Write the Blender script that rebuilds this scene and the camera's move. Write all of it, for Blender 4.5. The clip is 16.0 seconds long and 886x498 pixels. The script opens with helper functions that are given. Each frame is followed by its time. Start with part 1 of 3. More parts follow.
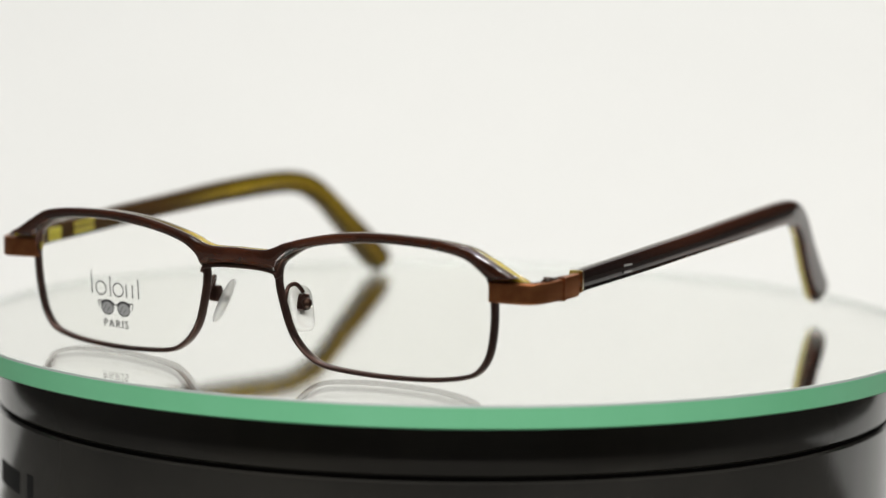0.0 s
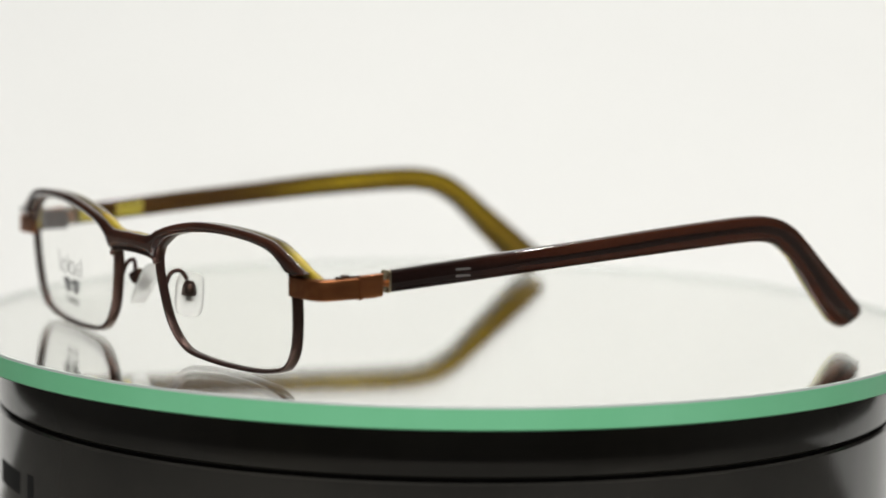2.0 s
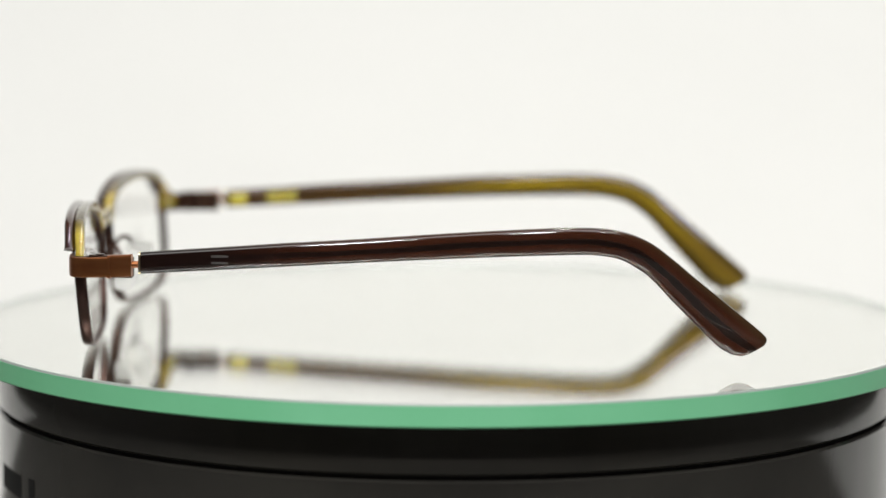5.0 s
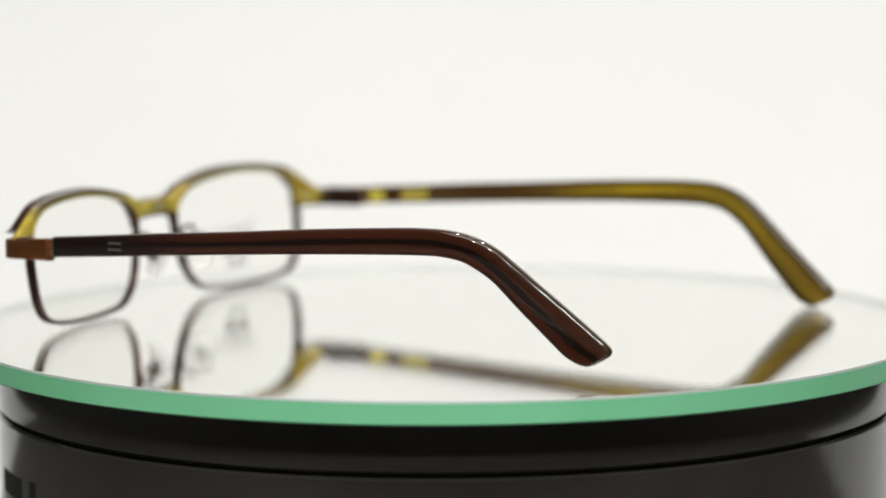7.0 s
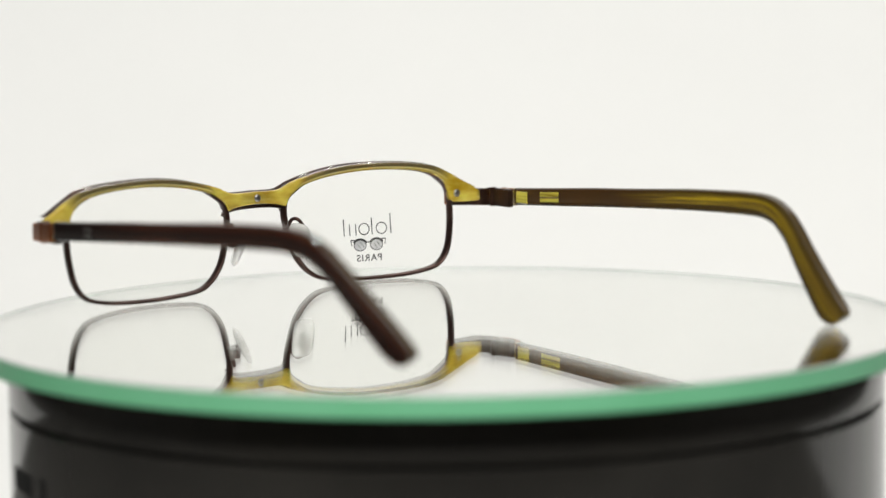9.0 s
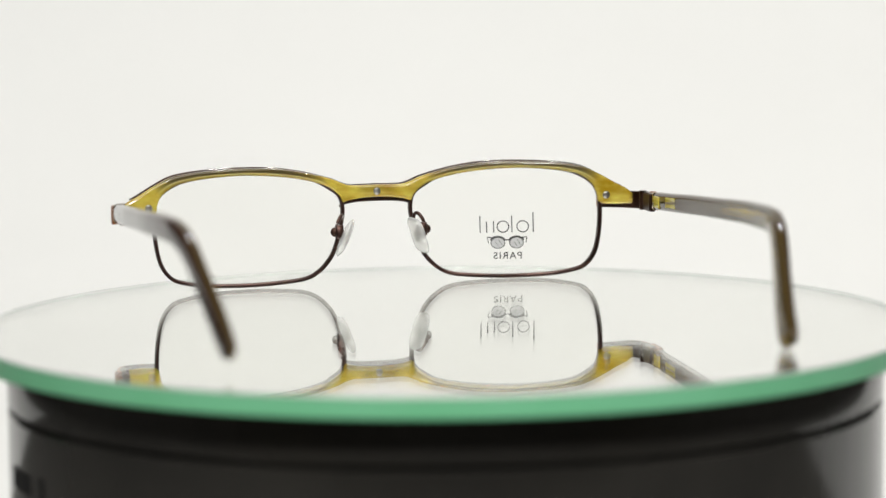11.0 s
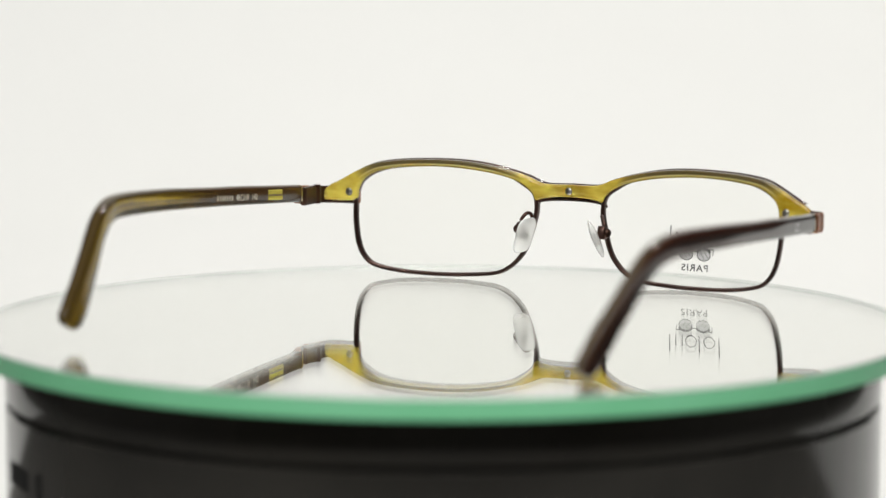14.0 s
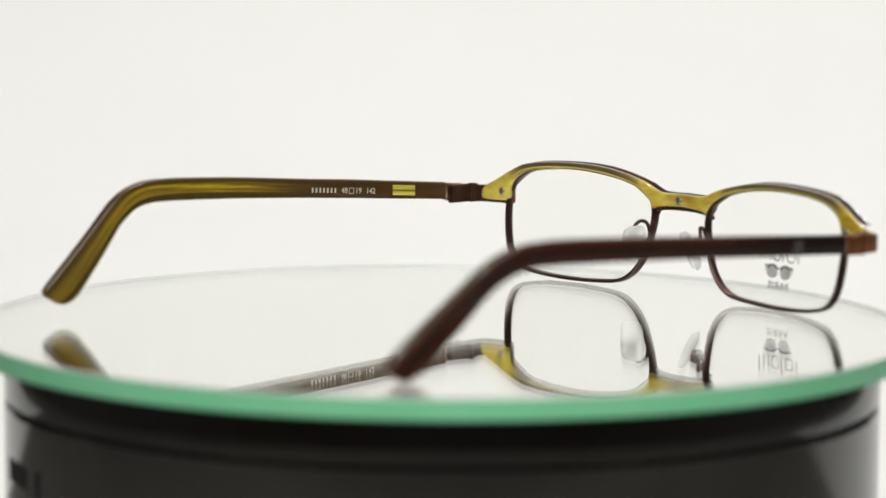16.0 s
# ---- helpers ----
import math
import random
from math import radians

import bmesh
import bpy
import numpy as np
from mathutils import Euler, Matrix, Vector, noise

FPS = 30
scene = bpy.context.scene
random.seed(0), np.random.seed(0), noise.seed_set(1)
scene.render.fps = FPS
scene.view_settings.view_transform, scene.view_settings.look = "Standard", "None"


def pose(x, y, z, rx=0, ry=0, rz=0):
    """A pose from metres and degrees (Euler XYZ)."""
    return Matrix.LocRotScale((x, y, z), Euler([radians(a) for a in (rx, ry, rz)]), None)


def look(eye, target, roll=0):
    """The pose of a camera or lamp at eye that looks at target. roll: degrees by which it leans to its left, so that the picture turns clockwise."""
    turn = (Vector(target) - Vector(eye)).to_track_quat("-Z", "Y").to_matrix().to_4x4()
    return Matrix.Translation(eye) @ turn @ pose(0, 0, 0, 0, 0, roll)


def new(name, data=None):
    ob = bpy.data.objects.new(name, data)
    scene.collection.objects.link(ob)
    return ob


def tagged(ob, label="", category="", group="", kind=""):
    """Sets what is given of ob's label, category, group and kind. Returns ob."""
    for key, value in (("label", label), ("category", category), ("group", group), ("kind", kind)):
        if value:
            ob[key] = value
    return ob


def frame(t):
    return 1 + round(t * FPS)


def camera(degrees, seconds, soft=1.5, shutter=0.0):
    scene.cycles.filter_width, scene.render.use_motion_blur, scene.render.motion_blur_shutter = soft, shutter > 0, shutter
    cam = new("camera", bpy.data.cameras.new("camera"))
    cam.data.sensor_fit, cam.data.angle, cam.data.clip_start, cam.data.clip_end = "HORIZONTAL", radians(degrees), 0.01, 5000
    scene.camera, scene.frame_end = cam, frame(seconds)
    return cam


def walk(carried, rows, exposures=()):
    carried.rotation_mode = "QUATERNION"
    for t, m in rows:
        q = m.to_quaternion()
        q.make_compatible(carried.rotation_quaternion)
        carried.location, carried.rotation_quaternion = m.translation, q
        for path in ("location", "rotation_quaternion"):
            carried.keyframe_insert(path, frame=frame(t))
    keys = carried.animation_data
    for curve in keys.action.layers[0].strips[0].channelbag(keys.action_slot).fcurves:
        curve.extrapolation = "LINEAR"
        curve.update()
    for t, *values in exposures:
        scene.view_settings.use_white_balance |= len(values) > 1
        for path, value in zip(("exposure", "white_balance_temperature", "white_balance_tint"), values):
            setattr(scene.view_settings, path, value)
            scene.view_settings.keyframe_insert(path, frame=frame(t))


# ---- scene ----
# World origin: the centre of the round glass plate's upper face, z up, the camera on the -y side.
FOV = 15.66
cam = camera(FOV, 16.0, soft=1.4)


def eye_pose(d, h, pitch, yaw, roll):
    """The camera d metres in front of the turntable's axis, h above the plate; angles in radians."""
    ahead = Vector((-math.sin(yaw) * math.cos(pitch), math.cos(yaw) * math.cos(pitch), math.sin(pitch)))
    eye = Vector((0, -d, h))
    return look(eye, eye + ahead, math.degrees(roll))


# the camera stands still; it shifts once, as the lens is refocused
NEAR_POSE = eye_pose(0.72450, 0.10238, -0.11757, 0.00056, 0.00306)
FAR_POSE = eye_pose(0.74202, 0.10348, -0.11610, 0.00057, 0.00147)
PATH = [(0.0, NEAR_POSE), (8.6, NEAR_POSE), (8.8, FAR_POSE), (16.0, FAR_POSE)]
walk(cam, PATH, exposures=[(0, -0.09), (3.5, -0.04), (6, -0.01), (8.5, -0.05), (11, -0.07), (16, -0.06)])
scene.cycles.max_bounces = scene.cycles.glossy_bounces = scene.cycles.transmission_bounces = 24

# ---- light ----
world = bpy.data.worlds.new("room_air")
scene.world = world
world.use_nodes = True
world.node_tree.nodes["Background"].inputs[0].default_value = (1.0, 0.98, 0.95, 1)
world.node_tree.nodes["Background"].inputs[1].default_value = 0.05


def area_lamp(name, eye, target, power, sx, sy=None, colour=(1, 0.97, 0.92), round_=False):
    lamp = bpy.data.lights.new(name, "AREA")
    lamp.energy, lamp.color, lamp.size = power, colour, sx
    lamp.shape = "DISK" if round_ else "RECTANGLE"
    if not round_:
        lamp.size_y = sy or sx
    ob = new(name, lamp)
    ob.matrix_world = look(eye, target)
    return ob


WHITE = (0.985, 0.985, 0.965)
# the overhead soft panel, three spots in front and three small ceiling spots behind
area_lamp("overhead_panel_lamp", (0, -0.55, 1.25), (0, 0.5, 0.1), 10.7, 1.2, 0.8, colour=WHITE)
for x in (-0.42, 0.02, 0.46):
    area_lamp("front_spot_lamp", (x, -1.45, 1.33), (0, 0, 0), 6.4, 0.13, colour=WHITE, round_=True)
for x in (0.06, 0.29, 0.52):
    area_lamp("ceiling_spot_lamp", (x, 0.66, 1.42), (x * 0.2, 0.2, 0), 2.9, 0.055, colour=(1, 0.97, 0.92), round_=True)


# ---- materials ----
def material(name, colour, rough=0.5, metal=0.0, vary=None, scale=(40, 40, 40), bump=0.0, bump_scale=900.0, coat=0.0,
             transmission=0.0, ior=1.5, sub=0.0, lo=0.35, hi=0.65, rough_vary=0.0):
    """A principled material; vary: a second colour mixed in by stretched noise in object space."""
    m = bpy.data.materials.new(name)
    m.use_nodes = True
    nt = m.node_tree
    b = nt.nodes["Principled BSDF"]
    b.inputs["Base Color"].default_value = (*colour, 1)
    b.inputs["Roughness"].default_value = rough
    b.inputs["Metallic"].default_value = metal
    b.inputs["IOR"].default_value = ior
    b.inputs["Coat Weight"].default_value = coat
    b.inputs["Coat Roughness"].default_value = 0.04
    b.inputs["Transmission Weight"].default_value = transmission
    if sub:
        b.inputs["Subsurface Weight"].default_value = sub
        b.inputs["Subsurface Radius"].default_value = (0.004, 0.002, 0.001)
        b.inputs["Subsurface Scale"].default_value = 0.5
    coord = nt.nodes.new("ShaderNodeTexCoord")
    if vary:
        mp = nt.nodes.new("ShaderNodeMapping")
        mp.inputs["Scale"].default_value = scale
        nt.links.new(coord.outputs["Object"], mp.inputs["Vector"])
        n = nt.nodes.new("ShaderNodeTexNoise")
        n.inputs["Scale"].default_value = 1.0
        n.inputs["Detail"].default_value = 4.0
        nt.links.new(mp.outputs[0], n.inputs["Vector"])
        r = nt.nodes.new("ShaderNodeValToRGB")
        r.color_ramp.elements[0].position, r.color_ramp.elements[1].position = lo, hi
        r.color_ramp.elements[0].color, r.color_ramp.elements[1].color = (*colour, 1), (*vary, 1)
        nt.links.new(n.outputs["Fac"], r.inputs["Fac"])
        nt.links.new(r.outputs["Color"], b.inputs["Base Color"])
    if bump or rough_vary:
        n2 = nt.nodes.new("ShaderNodeTexNoise")
        n2.inputs["Scale"].default_value = bump_scale
        n2.inputs["Detail"].default_value = 3.0
        nt.links.new(coord.outputs["Object"], n2.inputs["Vector"])
        if bump:
            bp = nt.nodes.new("ShaderNodeBump")
            bp.inputs["Strength"].default_value = bump
            bp.inputs["Distance"].default_value = 0.0003
            nt.links.new(n2.outputs["Fac"], bp.inputs["Height"])
            nt.links.new(bp.outputs["Normal"], b.inputs["Normal"])
        if rough_vary:
            mr = nt.nodes.new("ShaderNodeMapRange")
            mr.inputs["To Min"].default_value, mr.inputs["To Max"].default_value = max(rough - rough_vary, 0.02), rough + rough_vary
            nt.links.new(n2.outputs["Fac"], mr.inputs["Value"])
            nt.links.new(mr.outputs[0], b.inputs["Roughness"])
    return m


M_PAPER = material("white_paper", (0.80, 0.80, 0.785), 0.9, vary=(0.82, 0.82, 0.805), scale=(6, 6, 6), bump=0.05, bump_scale=600)
M_TABLE = material("charcoal_table", (0.13, 0.127, 0.12), 0.5, vary=(0.155, 0.15, 0.14), scale=(15, 15, 15))
M_WALL = material("grey_wall", (0.20, 0.195, 0.19), 0.9, vary=(0.23, 0.225, 0.22), scale=(3, 3, 3), bump=0.1, bump_scale=200)
M_CEIL = material("ceiling_white", (0.7, 0.7, 0.68), 0.9, vary=(0.74, 0.74, 0.72), scale=(3, 3, 3))
M_FLOOR = material("dark_floor", (0.10, 0.09, 0.08), 0.6, vary=(0.14, 0.12, 0.10), scale=(8, 8, 8))
M_BASE = material("black_gloss_plastic", (0.030, 0.028, 0.025), 0.12, vary=(0.040, 0.037, 0.032), scale=(30, 30, 30), rough_vary=0.05, bump_scale=160)
M_BASE_MATT = material("base_matt_black", (0.008, 0.008, 0.008), 0.8)
M_GLASS = material("plate_glass", (0.995, 0.998, 0.995), 0.0, transmission=1.0, ior=1.5)
M_SILVER = material("mirror_silver", (0.992, 0.995, 0.962), 0.01, metal=1.0)
M_BEVEL = material("dull_glass_bevel", (0.42, 0.47, 0.44), 0.35)
M_EDGE_IN = material("pale_glass_rim", (0.43, 0.455, 0.43), 0.4)
M_EDGE = material("green_glass_edge", (0.25, 0.77, 0.41), 0.4, vary=(0.29, 0.81, 0.46), scale=(40, 40, 12))


def laminated(name, edge, core, front, width, soft, y_front, y_full, rough, streak=None, upper=None, lower=None):
    """Acetate with a core of another colour along its middle, in the mesh's own measures across and along (mm);
    nearer the hinge than y_front it is of the colour front, past y_full of edge and core."""
    m = material(name, edge, rough, coat=0.15)
    nt = m.node_tree
    b = nt.nodes["Principled BSDF"]

    def node(kind, **inputs):
        n = nt.nodes.new(kind)
        for k, v in inputs.items():
            n.inputs[k.replace("_", " ")].default_value = v
        return n
    across, along = nt.nodes.new("ShaderNodeAttribute"), nt.nodes.new("ShaderNodeAttribute")
    across.attribute_name, along.attribute_name = "across", "along"
    coord = nt.nodes.new("ShaderNodeTexCoord")
    mp = node("ShaderNodeMapping", Scale=(40, 25, 160))
    nt.links.new(coord.outputs["Object"], mp.inputs["Vector"])
    noise_ = node("ShaderNodeTexNoise", Scale=1.0, Detail=4.0)
    nt.links.new(mp.outputs[0], noise_.inputs["Vector"])
    shift = node("ShaderNodeMath")
    shift.operation = "MULTIPLY_ADD"
    nt.links.new(noise_.outputs["Fac"], shift.inputs[0])
    shift.inputs[1].default_value = 0.24 if streak else 0.5
    nt.links.new(across.outputs["Fac"], shift.inputs[2])
    less = node("ShaderNodeMath")
    less.operation = "SUBTRACT"
    nt.links.new(shift.outputs[0], less.inputs[0])
    less.inputs[1].default_value = 0.12 if streak else 0.25
    if streak:
        # a broad clear band above the middle and a thin one below it
        bands = []
        for centre, half, fall in ((0.24, 0.12, 0.34), (-0.24, 0.03, 0.12)):
            near_ = node("ShaderNodeMath")
            near_.operation = "SUBTRACT"
            nt.links.new(less.outputs[0], near_.inputs[0])
            near_.inputs[1].default_value = centre
            far_ = node("ShaderNodeMath")
            far_.operation = "ABSOLUTE"
            nt.links.new(near_.outputs[0], far_.inputs[0])
            band = node("ShaderNodeMapRange", From_Min=half, From_Max=half + fall, To_Min=1.0, To_Max=0.0)
            band.interpolation_type = "SMOOTHSTEP"
            nt.links.new(far_.outputs[0], band.inputs["Value"])
            bands.append(band)
        mask = node("ShaderNodeMath")
        mask.operation = "MAXIMUM"
        nt.links.new(bands[0].outputs[0], mask.inputs[0])
        nt.links.new(bands[1].outputs[0], mask.inputs[1])
    else:
        size = node("ShaderNodeMath")
        size.operation = "ABSOLUTE"
        nt.links.new(less.outputs[0], size.inputs[0])
        mask = node("ShaderNodeMapRange", From_Min=width, From_Max=width + soft, To_Min=1.0, To_Max=0.0)
        mask.interpolation_type = "SMOOTHSTEP"
        nt.links.new(size.outputs[0], mask.inputs["Value"])
    mix = nt.nodes.new("ShaderNodeMixRGB")
    mix.inputs[1].default_value, mix.inputs[2].default_value = (*edge, 1), (*core, 1)
    nt.links.new(mask.outputs[0], mix.inputs[0])
    if streak:
        # long fine streaks and a duller tip
        place = nt.nodes.new("ShaderNodeCombineXYZ")
        nt.links.new(across.outputs["Fac"], place.inputs[0])
        nt.links.new(along.outputs["Fac"], place.inputs[1])
        mp2 = node("ShaderNodeMapping", Scale=(3.2, 0.045, 1))
        nt.links.new(place.outputs[0], mp2.inputs["Vector"])
        fine = node("ShaderNodeTexNoise", Scale=1.0, Detail=5.0)
        nt.links.new(mp2.outputs[0], fine.inputs["Vector"])
        part_ = node("ShaderNodeMapRange", From_Min=0.40, From_Max=0.62, To_Min=0.0, To_Max=1.0)
        nt.links.new(fine.outputs["Fac"], part_.inputs["Value"])
        tip = node("ShaderNodeMapRange", From_Min=-140.0, From_Max=-112.0, To_Min=0.25, To_Max=1.0)
        nt.links.new(along.outputs["Fac"], tip.inputs["Value"])
        both = node("ShaderNodeMath")
        both.operation = "MULTIPLY"
        nt.links.new(part_.outputs[0], both.inputs[0])
        nt.links.new(tip.outputs[0], both.inputs[1])
        inner_mix = nt.nodes.new("ShaderNodeMixRGB")
        inner_mix.inputs[1].default_value, inner_mix.inputs[2].default_value = (*streak, 1), (*core, 1)
        nt.links.new(both.outputs[0], inner_mix.inputs[0])
        nt.links.new(inner_mix.outputs[0], mix.inputs[2])
    wob = node("ShaderNodeMath")
    wob.operation = "MULTIPLY_ADD"
    nt.links.new(noise_.outputs["Fac"], wob.inputs[0])
    wob.inputs[1].default_value = 14.0
    nt.links.new(along.outputs["Fac"], wob.inputs[2])
    fade = node("ShaderNodeMapRange", From_Min=y_full + 7, From_Max=y_front + 7, To_Min=0.0, To_Max=1.0)
    fade.interpolation_type = "SMOOTHSTEP"
    nt.links.new(wob.outputs[0], fade.inputs["Value"])
    last = nt.nodes.new("ShaderNodeMixRGB")
    nt.links.new(fade.outputs[0], last.inputs[0])
    nt.links.new(mix.outputs[0], last.inputs[1])
    last.inputs[2].default_value = (*front, 1)
    nt.links.new(last.outputs[0], b.inputs["Base Color"])
    if upper or lower:
        # rim tint of bend and drop: upper paints light through acetate, lower a reflection
        high = node("ShaderNodeMapRange", From_Min=0.55 if upper else -0.75, From_Max=1.0 if upper else -0.97, To_Min=0.0, To_Max=1.0)
        nt.links.new(across.outputs["Fac"], high.inputs["Value"])
        late = node("ShaderNodeMapRange", From_Min=-128.0, From_Max=-112.0, To_Min=1.0, To_Max=0.0)
        nt.links.new(along.outputs["Fac"], late.inputs["Value"])
        prod = node("ShaderNodeMath")
        prod.operation = "MULTIPLY"
        nt.links.new(high.outputs[0], prod.inputs[0])
        nt.links.new(late.outputs[0], prod.inputs[1])
        top = nt.nodes.new("ShaderNodeMixRGB")
        nt.links.new(prod.outputs[0], top.inputs[0])
        nt.links.new(last.outputs[0], top.inputs[1])
        top.inputs[2].default_value = (*(upper or lower), 1)
        nt.links.new(top.outputs[0], b.inputs["Base Color"])
    return m


M_DARK = material("dark_brown_acetate", (0.030, 0.009, 0.0045), 0.04, vary=(0.075, 0.022, 0.010), scale=(60, 60, 160), coat=0.6, lo=0.4, hi=0.62)
M_DARK_TEMPLE = laminated("dark_brown_temple_acetate", (0.050, 0.015, 0.0075), (0.010, 0.005, 0.004), (0.012, 0.005, 0.004), 0.05, 0.35, -30, -62, 0.05, upper=(0.05, 0.030, 0.014))
M_YELLOW = material("yellow_acetate", (0.33, 0.21, 0.010), 0.12, vary=(0.60, 0.49, 0.085), scale=(110, 110, 260), coat=0.5, sub=0.25)


def banded(m, colour, pale):
    """Where the yellow layer is thin it turns brownish above, with a highlight painted as a pale line below that."""
    nt = m.node_tree
    b = nt.nodes["Principled BSDF"]
    before = b.inputs["Base Color"].links[0].from_socket
    across, along = nt.nodes.new("ShaderNodeAttribute"), nt.nodes.new("ShaderNodeAttribute")
    across.attribute_name, along.attribute_name = "across", "along"
    thin = nt.nodes.new("ShaderNodeMapRange")
    thin.inputs["From Min"].default_value, thin.inputs["From Max"].default_value = 3.7, 2.6
    nt.links.new(along.outputs["Fac"], thin.inputs["Value"])
    ramp = nt.nodes.new("ShaderNodeValToRGB")
    part_of = nt.nodes.new("ShaderNodeMapRange")
    part_of.inputs["From Min"].default_value, part_of.inputs["From Max"].default_value = -1.0, 1.0
    nt.links.new(across.outputs["Fac"], part_of.inputs["Value"])
    e = ramp.color_ramp.elements
    e[0].position, e[0].color = 0.22, (0.27, 0.20, 0.025, 1)
    e[1].position, e[1].color = 0.36, (*pale, 1)
    top = e.new(0.50)
    top.color = (*colour, 1)
    nt.links.new(part_of.outputs[0], ramp.inputs["Fac"])
    mix = nt.nodes.new("ShaderNodeMixRGB")
    nt.links.new(thin.outputs[0], mix.inputs[0])
    nt.links.new(before, mix.inputs[1])
    nt.links.new(ramp.outputs["Color"], mix.inputs[2])
    nt.links.new(mix.outputs[0], b.inputs["Base Color"])


banded(M_YELLOW, (0.10, 0.075, 0.028), (0.52, 0.45, 0.18))
# lower rim of the drop carries a painted reflection; the plain copy has none
M_OLIVE = laminated("olive_acetate", (0.060, 0.036, 0.007), (0.44, 0.30, 0.008), (0.058, 0.028, 0.008), 0.15, 0.6, -55, -95, 0.12, streak=(0.13, 0.080, 0.012), lower=(0.42, 0.36, 0.14))
M_OLIVE_PLAIN = laminated("plain_olive_acetate", (0.060, 0.036, 0.007), (0.44, 0.30, 0.008), (0.058, 0.028, 0.008), 0.15, 0.6, -55, -95, 0.12, streak=(0.13, 0.080, 0.012))
M_WINDOW = material("clear_yellow_acetate", (0.19, 0.135, 0.012), 0.12, vary=(0.58, 0.49, 0.07), scale=(50, 25, 800), coat=0.5, sub=0.2, lo=0.42, hi=0.58)
M_OLIVE_LINE = material("olive_brown_wire", (0.13, 0.085, 0.015), 0.3, vary=(0.2, 0.14, 0.03), scale=(50, 300, 50))
M_COPPER = material("copper_brown_metal", (0.28, 0.098, 0.036), 0.34, metal=0.85, vary=(0.36, 0.135, 0.05), scale=(500, 60, 500), bump=0.06, bump_scale=4000)
M_RIM = material("dark_brown_metal", (0.055, 0.031, 0.025), 0.30, metal=0.8, vary=(0.088, 0.044, 0.034), scale=(80, 80, 80))
M_HINGE = material("dark_hinge_metal", (0.045, 0.024, 0.017), 0.34, metal=0.8, vary=(0.075, 0.036, 0.024), scale=(300, 300, 300))
M_STEEL = material("steel_screw", (0.42, 0.40, 0.37), 0.30, metal=1.0, vary=(0.34, 0.32, 0.29), scale=(900, 900, 900))
M_BRASS = material("pale_brass", (0.78, 0.68, 0.46), 0.22, metal=1.0)
M_INLAY = material("silver_inlay", (0.72, 0.72, 0.71), 0.25, metal=1.0)
M_LENS = material("clear_lens", (0.984, 0.986, 0.972), 0.0, transmission=1.0, ior=1.12)
M_PAD = material("clear_silicone", (0.95, 0.95, 0.93), 0.10, transmission=0.62, ior=1.42)
M_PRINT = material("grey_print", (0.02, 0.02, 0.02), 0.6)
M_PRINT_SOFT = material("pale_grey_print", (0.36, 0.36, 0.36), 0.6)
M_PRINT_LIGHT = material("pale_print", (0.52, 0.50, 0.42), 0.5)


# ---- mesh helpers (millimetres in, metres out) ----
MM = 0.001


def finish(bm, smooth=True, scale=MM):
    bmesh.ops.recalc_face_normals(bm, faces=bm.faces)
    if scale != 1:
        bmesh.ops.scale(bm, vec=(scale,) * 3, verts=bm.verts)
    for f in bm.faces:
        f.smooth = smooth
    return bm


def part(name, bm, mat, parent=None, label="", sharp=40):
    me = bpy.data.meshes.new(name)
    bm.to_mesh(me)
    bm.free()
    me.materials.append(mat)
    if sharp:
        me.set_sharp_from_angle(angle=radians(sharp))
    ob = new(name, me)
    if parent:
        ob.parent = parent
    if label:
        tagged(ob, label)
    return ob


def spline(points, n, closed=False):
    """n points along a Catmull-Rom curve through the given ones, evenly spaced by control."""
    p = np.array(points, float)
    k = len(p)
    out = []
    spans = k if closed else k - 1
    total = n if closed else n - 1
    for i in range(n):
        u = i * spans / total
        j = min(int(u), spans - 1)
        f = u - j
        q = [p[(j + d) % k] if closed else p[min(max(j + d, 0), k - 1)] for d in (-1, 0, 1, 2)]
        if not closed:
            if j == 0:
                q[0] = 2 * q[1] - q[2]
            if j == spans - 1:
                q[3] = 2 * q[2] - q[1]
        out.append(0.5 * (2 * q[1] + (q[2] - q[0]) * f + (2 * q[0] - 5 * q[1] + 4 * q[2] - q[3]) * f * f + (3 * q[1] - q[0] - 3 * q[2] + q[3]) * f ** 3))
    return np.array(out)


def loft(rings, closed=False, caps=True):
    bm = bmesh.new()
    vs = [[bm.verts.new(p) for p in ring] for ring in rings]
    n = len(rings[0])
    for i in range(len(rings) if closed else len(rings) - 1):
        a, b = vs[i], vs[(i + 1) % len(rings)]
        for k in range(n):
            bm.faces.new((a[k], a[(k + 1) % n], b[(k + 1) % n], b[k]))
    if caps and not closed:
        bm.faces.new(vs[0])
        bm.faces.new(vs[-1])
    return bm


def superring(n=16, power=4.0):
    """n points (u, v) of a rounded square within -1..1."""
    out = []
    for k in range(n):
        a = 2 * math.pi * (k + 0.5) / n
        c, s = math.cos(a), math.sin(a)
        out.append((math.copysign(abs(c) ** (2 / power), c), math.copysign(abs(s) ** (2 / power), s)))
    return out


